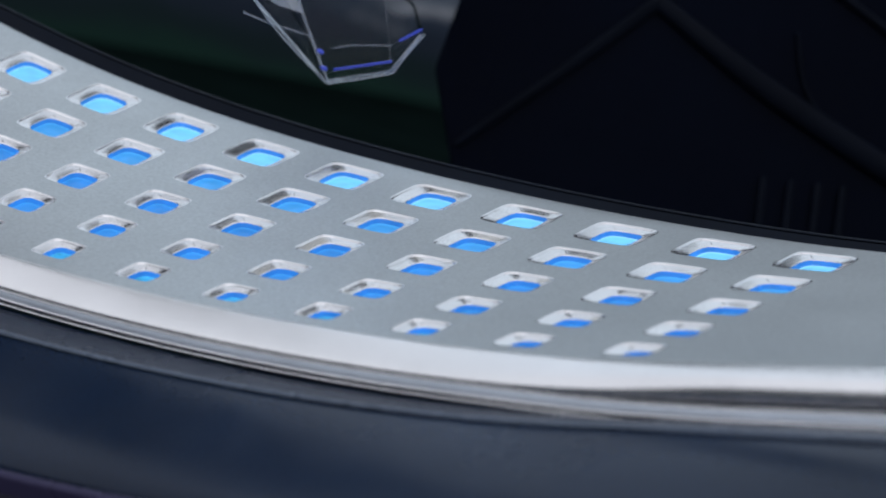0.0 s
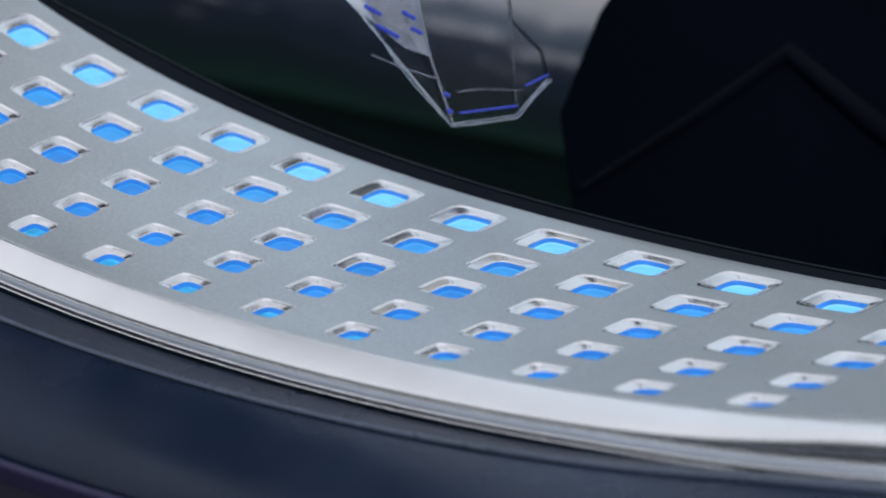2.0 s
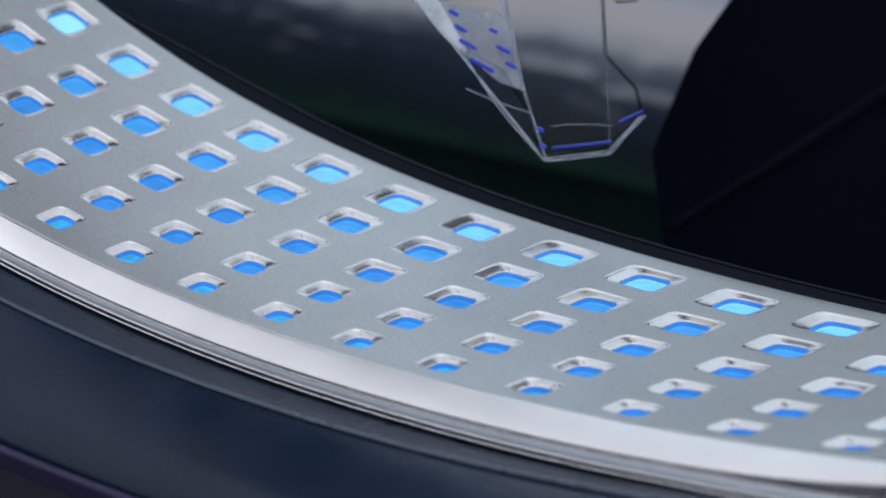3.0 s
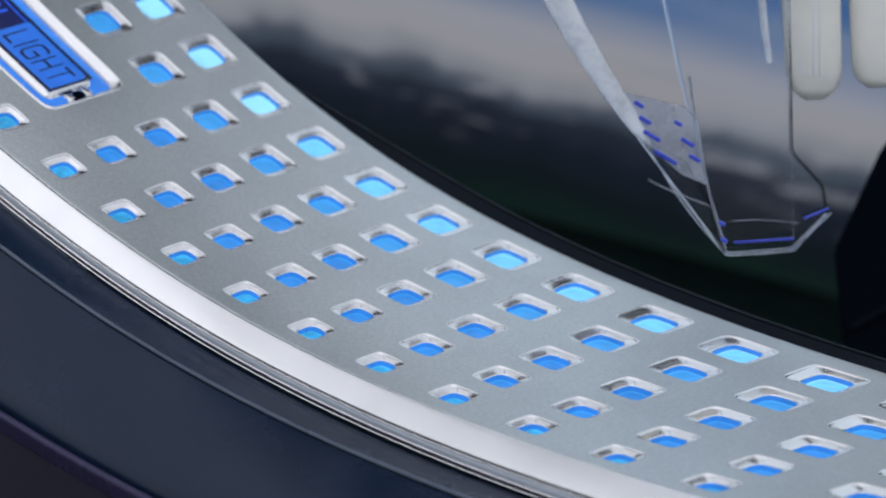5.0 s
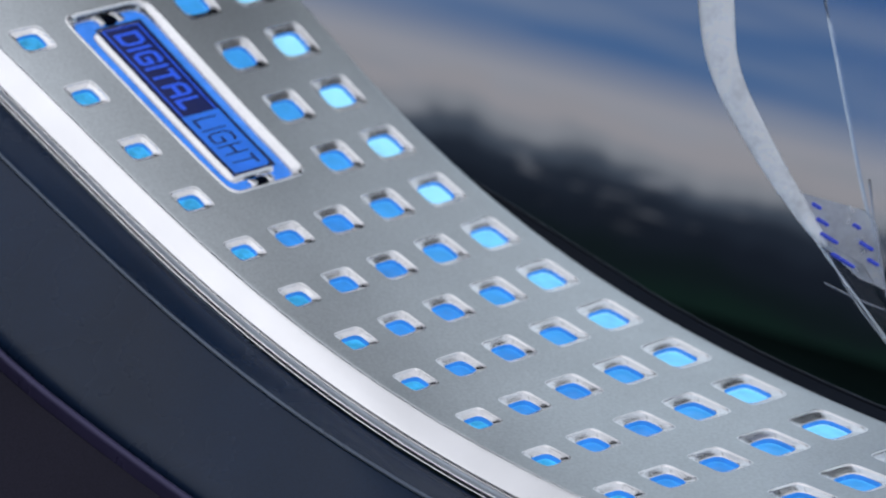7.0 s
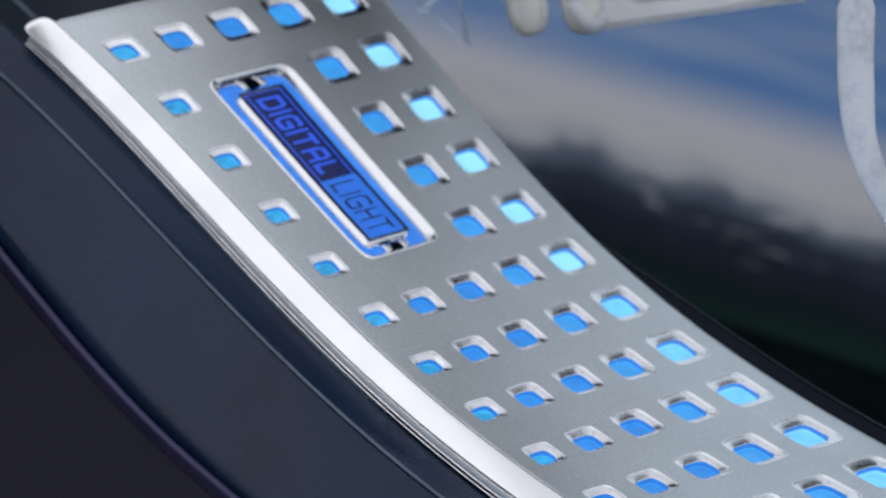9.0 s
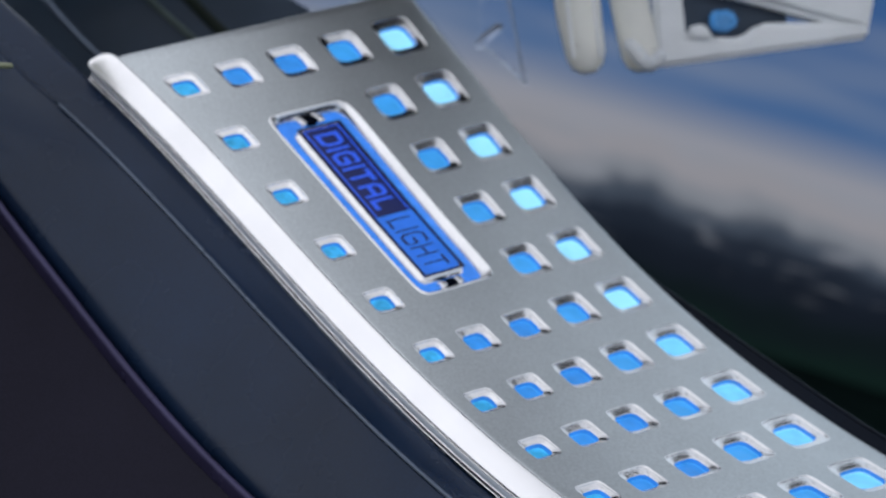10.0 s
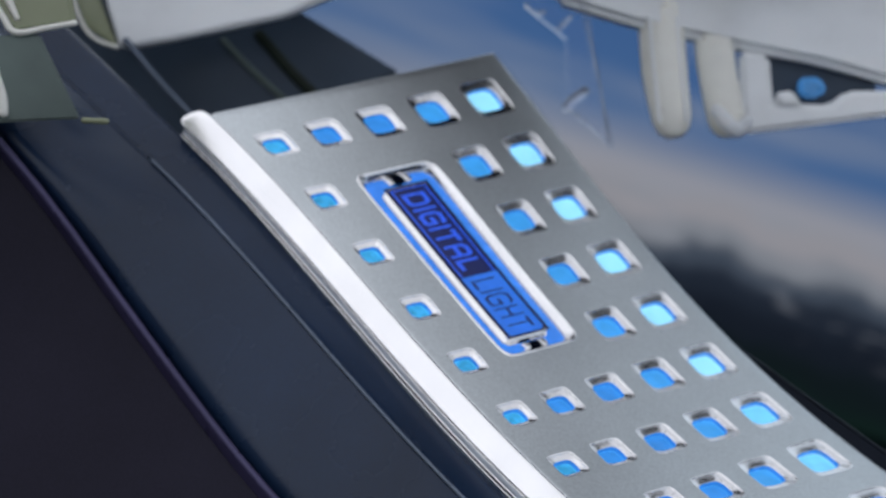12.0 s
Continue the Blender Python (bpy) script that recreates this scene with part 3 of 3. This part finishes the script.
tagged(part("backdrop", bm, DISTANCE, None), "self-lit backdrop painted with soft haze, dim shrubs and a pale horizon", "backdrop", kind="structure")


# ---------------------------------------------------------------- parts of the lamp behind the strip
def board(eye, heading):
    """A frame in space from an origin and a turn: mm to the right, mm up and mm away."""
    m = pose(*eye, *heading)
    return lambda x, y, away=0.0: m @ Vector((x / 1000, y / 1000, -away / 1000))


def slab(name, outline, place, thick, mat, parent=None, label="", edge=0.0003):
    """A bevelled plate of that thickness (mm) with the outline given in mm."""
    bm = bmesh.new()
    front = [bm.verts.new(place(x, y, 0)) for x, y in outline]
    back = [bm.verts.new(place(x, y, thick)) for x, y in outline]
    n = len(outline)
    bm.faces.new(front)
    bm.faces.new(back[::-1])
    for i in range(n):
        bm.faces.new((front[i], back[i], back[(i + 1) % n], front[(i + 1) % n]))
    bmesh.ops.recalc_face_normals(bm, faces=bm.faces)
    bmesh.ops.bevel(bm, geom=bm.edges[:], offset=edge, segments=3, affect="EDGES", clamp_overlap=True)
    return part(name, bm, mat, parent, label, False)


def rod(name, points, radii, mat, parent=None, label="", sides=10, squash=1.0):
    """A tapered rod through points, with rounded ends."""
    pts = [Vector(p) for p in points]
    fine = []
    for i in range(len(pts) - 1):
        a, b, c, d = pts[max(i - 1, 0)], pts[i], pts[i + 1], pts[min(i + 2, len(pts) - 1)]
        for k in range(6):
            t = k / 6
            fine.append((0.5 * (2 * b + (c - a) * t + (2 * a - 5 * b + 4 * c - d) * t * t + (3 * b - a - 3 * c + d) * t ** 3), radii[i] + (radii[i + 1] - radii[i]) * t))
    fine.append((pts[-1], radii[-1]))
    t0, t1 = (fine[1][0] - fine[0][0]).normalized(), (fine[-1][0] - fine[-2][0]).normalized()
    r0, r1 = fine[0][1], fine[-1][1]
    fine = [(fine[0][0] - t0 * r0 * 0.0009, r0 * 0.35), (fine[0][0] - t0 * r0 * 0.00055, r0 * 0.8)] + fine + [(fine[-1][0] + t1 * r1 * 0.00055, r1 * 0.8), (fine[-1][0] + t1 * r1 * 0.0009, r1 * 0.35)]
    bm = bmesh.new()
    loops = []
    for i, (p, rad) in enumerate(fine):
        t = (fine[min(i + 1, len(fine) - 1)][0] - fine[max(i - 1, 0)][0]).normalized()
        u = t.cross(Vector((0.1, 1.0, 0.05))).normalized()
        w = t.cross(u)
        loops.append([p + (u * math.cos(2 * math.pi * k / sides) + w * squash * math.sin(2 * math.pi * k / sides)) * rad * 0.001 for k in range(sides)])
    made = loft(bm, loops)
    bm.faces.new(made[0][::-1])
    bm.faces.new(made[-1])
    bmesh.ops.recalc_face_normals(bm, faces=bm.faces)
    return part(name, bm, mat, parent, label)


# black inner wall with faint ribs
PLACE_A = board((0.0664, 0.0467, -0.0158), (78.06, -11.24, -21.09))
side_wall = thing("side_wall", "black glossy inner wall of the headlamp with faint crossing ribs", "headlamp housing")
slab("panel", [(8.67, 44.93), (3.81, 37.45), (-1.05, 24.00), (1.20, 10.54), (0.45, -34.31), (83.43, -56.74), (110.0, -56.74), (110.0, 54.0), (20.0, 54.0)], PLACE_A, 4.0, BLACK, side_wall)
rod("rib", [PLACE_A(*(28.48, 32.59), -1.0), PLACE_A(*(16.15, 23.62), -1.0), PLACE_A(*(1.94, 13.90), -1.0)], [1.1, 0.9, 0.6], STRUT, side_wall, squash=0.4)
rod("rib", [PLACE_A(*(28.48, 32.59), -1.0), PLACE_A(*(43.81, 20.26), -1.0), PLACE_A(*(68.48, 3.81), -1.0)], [1.1, 1.6, 1.8], STRUT, side_wall, squash=0.4)
rod("rib", [PLACE_A(*(46.80, 28.48), -0.5), PLACE_A(*(47.92, 21.01), -0.5), PLACE_A(*(52.78, 14.28), -0.5), PLACE_A(*(62.49, 8.30), -0.5)], [0.25, 0.3, 0.4, 0.4], STRUT, side_wall)
rod("rib", [PLACE_A(*(51.28, 34.46), -0.5), PLACE_A(*(58.61, 28.86), -0.5), PLACE_A(*(68.48, 20.26), -0.5)], [0.6, 0.6, 0.6], STRUT, side_wall)
for x in (0, 48, 96, 140):
    k = x * 0.0747
    a, b = (42.31, 9.05), (41.19, 0.07)
    rod("slat", [PLACE_A(a[0] + k, a[1] - 0.12 * k, -0.6), PLACE_A(b[0] + k, b[1] - 0.1 * k, -0.6)], [0.55, 0.55], STRUT, side_wall, squash=0.3)

# clear acrylic blade with frosted edge
PLACE_B = board((0.0022, 0.0097, 0.0036), (81.77, -13.85, -4.18))
blade = thing("acrylic_light_guide", "clear faceted acrylic light guide with frosted edge and painted blue glints", "acrylic light guide")
slab("body", [(27.42, 14.15), (30.40, 1.95), (31.76, -2.98), (38.37, -2.55), (41.90, 0.90), (41.30, 3.80), (38.40, 7.00), (37.90, 37.45), (22.55, 37.45)], PLACE_B, 0.9, ACRYLIC, blade, edge=0.0002)
slab("wing", [(22.82, 9.00), (31.65, -2.87), (30.24, 1.95), (27.97, 6.02)], PLACE_B, 0.6, ACRYLIC, blade, edge=0.0001)
rod("frosted_edge", [PLACE_B(*(13.2, 37.99)), PLACE_B(*(13.6, 29.86)), PLACE_B(*(14.7, 23.90)), PLACE_B(*(18.3, 16.86)), PLACE_B(*(22.30, 10.62)), PLACE_B(*(24.20, 7.97))], [1.8, 1.7, 1.4, 1.15, 0.8, 0.35], FROSTED, blade, "frosted white edge", squash=0.35)
for pts, rad in (([(23.90, 8.08), (27.42, 2.22), (31.65, -2.98)], 0.10), ([(28.24, 14.15), (29.32, 6.56), (30.46, 1.95), (31.87, -3.04)], 0.17), ([(31.87, -3.04), (35.01, -2.87), (38.37, -2.60)], 0.13),
                 ([(38.37, -2.60), (39.9, -0.90), (41.90, 0.90)], 0.14), ([(38.26, -1.57), (38.15, 7.64), (37.94, 15.23)], 0.06), ([(32.41, 0.27), (35.01, 0.38), (38.81, 0.05)], 0.06),
                 ([(24.28, 4.28), (26.88, 3.04), (30.40, 1.68)], 0.09)):
    rod("edge", [PLACE_B(x, y, -0.2) for x, y in pts], [rad * 0.7] * len(pts), EDGE, blade)
# blue highlights on the facets, painted as small self-glowing rods
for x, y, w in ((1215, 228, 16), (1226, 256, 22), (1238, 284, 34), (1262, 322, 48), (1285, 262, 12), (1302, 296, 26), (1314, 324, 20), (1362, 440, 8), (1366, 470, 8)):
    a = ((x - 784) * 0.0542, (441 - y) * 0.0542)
    rod("glint", [PLACE_B(a[0] - w * 0.02, a[1] + w * 0.012, -0.25), PLACE_B(a[0] + w * 0.02, a[1] - w * 0.012, -0.25)], [0.2, 0.2], GLINT, blade, "painted blue glint, a small glowing rod", sides=6)
rod("glint", [PLACE_B(*(32.57, -1.79), -0.25), PLACE_B(*(38.26, -1.46), -0.25)], [0.12, 0.12], GLINT, blade, "painted blue glint, a small glowing rod", sides=6)
rod("glint", [PLACE_B(*(39.35, 0.49), -0.25), PLACE_B(*(41.6, 1.40), -0.25)], [0.12, 0.12], GLINT, blade, "painted blue glint, a small glowing rod", sides=6)

slab("frosted_patch", [(20.5, 13.2), (28.0, 11.3), (29.2, 9.9), (30.1, 3.8), (27.6, 4.8), (23.4, 8.5)], lambda x, y, away=0.0: PLACE_B(x, y, away + 0.3), 0.3, HAZE, blade, "hazy frosted patch", edge=0.0001)

far_fingers = thing("light_fingers", "pair of ribbed ivory light fingers hanging behind the acrylic guide", "light finger")
rod("finger", [PLACE_B(*(41.84, 40.16), 6.0), PLACE_B(*(41.68, 27.15), 6.0), PLACE_B(*(42.06, 14.96), 6.0)], [3.2, 3.1, 2.8], IVORY, far_fingers, sides=16, squash=0.5)
rod("finger", [PLACE_B(*(48.29, 40.16), 6.0), PLACE_B(*(48.13, 27.15), 6.0), PLACE_B(*(48.34, 15.77), 6.0)], [2.6, 2.6, 2.4], IVORY, far_fingers, sides=16, squash=0.5)
for x in (-36, -22, -8, 6, 20, 34):
    k = x * 0.0542
    a, b = (41.84, 40.16), (42.06, 14.69)
    rod("finger_rib", [PLACE_B(a[0] + k, a[1], 4.5 + abs(k) * 0.25), PLACE_B(b[0] + k * 0.8, b[1], 4.5 + abs(k) * 0.25)], [0.13, 0.13], PALE, far_fingers, sides=6)
rod("rail", [PLACE_B(*(36.75, 40.16), 6.0), PLACE_B(*(36.75, 23.90), 6.0), PLACE_B(*(37.50, 16.31), 6.0)], [0.4, 0.4, 0.3], FROSTED, far_fingers)

# pale optics above the strip's end
PLACE_C = board((-0.0495, 0.0609, 0.0109), (84.99, -17.12, 10.96))
optic = thing("lamp_optic", "pale frosted optic bar with ivory light fingers and blue diode", "lamp optic")
slab("bar", [(10.91, 41.94), (15.03, 32.97), (25.12, 29.83), (38.57, 26.84), (49.79, 24.59), (68.48, 19.51), (72.96, 41.94)], PLACE_C, 5.0, PALE, optic, edge=0.001)
rod("finger", [PLACE_C(*(28.86, 32.22), 1.5), PLACE_C(*(29.45, 24.00), 1.5), PLACE_C(*(30.50, 17.12), 1.5)], [3.0, 3.1, 2.6], IVORY, optic, "ivory light finger", sides=16, squash=0.5)
rod("finger", [PLACE_C(*(35.73, 30.72), 1.5), PLACE_C(*(36.48, 24.00), 1.5), PLACE_C(*(37.83, 17.12), 1.5)], [2.5, 2.6, 2.5], IVORY, optic, "ivory light finger", sides=16, squash=0.5)
for x in (1148, 1196):
    k = (x - 1170) * 0.0747
    a, b = (28.86, 30.72), (30.20, 16.89)
    rod("finger_ridge", [PLACE_C(a[0] + k, a[1], -0.1), PLACE_C(b[0] + k, b[1], -0.1)], [0.25, 0.25], PALE, optic)
rod("finger_tip", [PLACE_C(*(36.18, 18.31), 0.0), PLACE_C(*(38.57, 15.77), 0.0), PLACE_C(*(40.22, 16.97), 0.0)], [0.9, 1.1, 0.8], FROSTED, optic)
slab("tray", [(39.32, 26.24), (39.92, 15.32), (58.61, 17.64), (68.48, 18.76), (68.48, 21.01), (53.52, 21.01), (51.28, 19.14), (43.81, 19.36), (43.21, 25.87)], PLACE_C, 2.5, PALE, optic, edge=0.0006)
slab("tray_back", [(42.31, 26.99), (42.31, 18.02), (58.01, 19.51), (58.01, 24.74)], lambda x, y, away=0.0: PLACE_C(x, y, away + 2.6), 1.0, REAR, optic)
slab("diode", [(47.39, 22.87), (47.24, 20.63), (49.04, 19.81), (51.13, 21.01), (50.16, 22.95)], lambda x, y, away=0.0: PLACE_C(x, y, away + 0.8), 1.5, DIODE, optic, "glowing blue diode", edge=0.0004)
slab("clip", [(43.96, 20.63), (44.40, 19.06), (47.54, 19.06), (46.05, 21.01)], lambda x, y, away=0.0: PLACE_C(x, y, away - 0.4), 1.0, PALE, optic)
shard = thing("acrylic_shard", "small clear acrylic shard with bright edges", "acrylic shard")
slab("shard", [(11.66, 35.96), (10.54, 32.22), (16.15, 27.73), (16.52, 18.76), (22.13, 13.68), (20.63, 23.25), (18.39, 35.96)], PLACE_C, 0.8, ACRYLIC, shard, edge=0.0002)
for pts, rad in (([(16.37, 18.61), (19.14, 16.52), (22.28, 13.38)], 0.14), ([(18.02, 32.97), (20.26, 23.25), (22.43, 13.68)], 0.10), ([(16.15, 18.61), (17.04, 19.66), (18.69, 20.86)], 0.6),
                 ([(15.03, 28.86), (16.15, 29.98), (16.89, 30.72)], 0.25), ([(10.91, 32.22), (12.04, 31.17), (13.31, 31.32)], 0.28)):
    rod("edge", [PLACE_C(x, y, -0.3) for x, y in pts], [rad] * len(pts), EDGE, shard)


def nearer(d):
    """The same directions, d mm nearer."""
    k = 1 - d / 200
    return lambda x, y, away=0.0: PLACE_C(x * k, y * k, away - d)


NEAR = nearer(52)
bracket = thing("bracket", "pale grey plastic bracket with olive translucent side", "bracket")
slab("face", [(-47.39, 41.94), (-42.76, 26.61), (-36.18, 27.73), (-21.23, 30.87), (-10.76, 35.21), (-6.28, 41.94)], PLACE_C, 3.0, PALE, bracket, edge=0.0004)
slab("side", [(-51.51, 41.94), (-47.62, 29.53), (-43.21, 26.69), (-46.05, 34.46), (-47.69, 41.94)], lambda x, y, away=0.0: PLACE_C(x, y, away + 0.5), 2.0, OLIVE, bracket, edge=0.0003)
rod("side_edge", [PLACE_C(*(-51.51, 41.94)), PLACE_C(*(-47.62, 29.53)), PLACE_C(*(-43.21, 26.69))], [0.3, 0.3, 0.3], IVORY, bracket)
clear_block = thing("clear_block", "clear ivory-edged plastic block under the bracket", "plastic block")
slab("block", [(-67.58, 41.94), (-60.48, 32.97), (-56.81, 28.63), (-48.59, 29.90), (-51.13, 41.94)], NEAR, 1.2, OLIVE, clear_block, edge=0.0004)
rod("block_edge", [NEAR(*(-63.09, 37.45), -0.2), NEAR(*(-58.61, 31.32), -0.2), NEAR(*(-56.66, 28.71), -0.2), NEAR(*(-52.63, 29.23), -0.2), NEAR(*(-48.74, 29.90), -0.2)], [0.35, 0.35, 0.35, 0.3, 0.3], IVORY, clear_block)
rod("block_edge", [NEAR(*(-59.35, 37.45), -0.2), NEAR(*(-57.49, 32.97), -0.2), NEAR(*(-56.36, 30.57), -0.2)], [0.4, 0.4, 0.3], IVORY, clear_block)
pane = thing("smoked_pane", "dull green smoked plastic pane low in the headlamp", "lamp pane")
slab("pane", [(-73.56, 27.73), (-53.52, 28.48), (-48.14, 17.27), (-73.56, 16.15)], NEAR, 0.5, SMOKED, pane, edge=0.0002)
rod("pane_clip", [NEAR(*(-47.54, 17.04), -0.2), NEAR(*(-44.55, 16.89), -0.2)], [0.3, 0.3], OLIVE, pane)
rod("pane_lamp", [NEAR(*(-59.50, 24.00), -0.2), NEAR(*(-58.46, 20.26), -0.2), NEAR(*(-58.16, 18.02), -0.2)], [0.5, 0.6, 0.5], IVORY, pane)
thin_line = rod("seam_rod", [PLACE_C(*(-42.01, 27.58), 0.0), PLACE_C(*(-37.30, 21.90), 0.0), PLACE_C(*(-32.82, 17.12), 0.0)], [0.5, 0.48, 0.45], LINE)
tagged(thin_line, "slim blue-grey rod running on from the chrome rim", "trim")

# unseen black plates added over the strip to darken its face and bezel reflections
shades = thing("reflection_shades", "unseen black plates added to darken the strip's reflections", "headlamp housing")


def upright(x, z, away=0.0):
    return Vector((x / 1000, 0.060 + away / 1000, z / 1000))


slab("shade_plate", [(-90, 42), (-90, 84), (-15, 84), (-15, 64)], upright, 5.0, BLACK, shades, edge=0.001)
slab("shade_wing", [(50, 62), (50, 210), (120, 210), (120, 62)], lambda y, z, away=0.0: Vector((0.062 + away / 1000, y / 1000, z / 1000)), 4.0, BLACK, shades, edge=0.001)
slab("shade_roof", [(-78, 0), (-40, 0), (-12, 14), (-12, 42), (-78, 42)], lambda x, y, away=0.0: Vector((x / 1000, 0.036 + y / 1000, 0.085 + away / 1000)), 3.0, BLACK, shades, edge=0.001)

rear = thing("rear_wall", "dark blue-grey rear wall of the headlamp behind the strip's end", "headlamp housing")
slab("rear_panel", [(-58.61, 44.18), (-88.51, -4.41), (-33.94, -1.42), (-16.74, 20.26), (-6.28, 24.89), (-25.72, 36.70), (-33.19, 44.18)], lambda x, y, away=0.0: PLACE_C(x, y, away + 12.0), 2.0, REAR, rear)
rod("rear_rib", [PLACE_C(*(-30.80, 29.23), 11.5), PLACE_C(*(-26.46, 24.74), 11.5), PLACE_C(*(-19.74, 18.76), 11.5)], [0.5, 0.5, 0.5], SMOKED, rear, squash=0.4)
rod("rear_rib", [PLACE_C(*(-25.72, 29.98), 11.5), PLACE_C(*(-21.23, 24.74), 11.5), PLACE_C(*(-16.74, 20.26), 11.5)], [0.8, 0.8, 0.8], OLIVE_DARK, rear, squash=0.4)
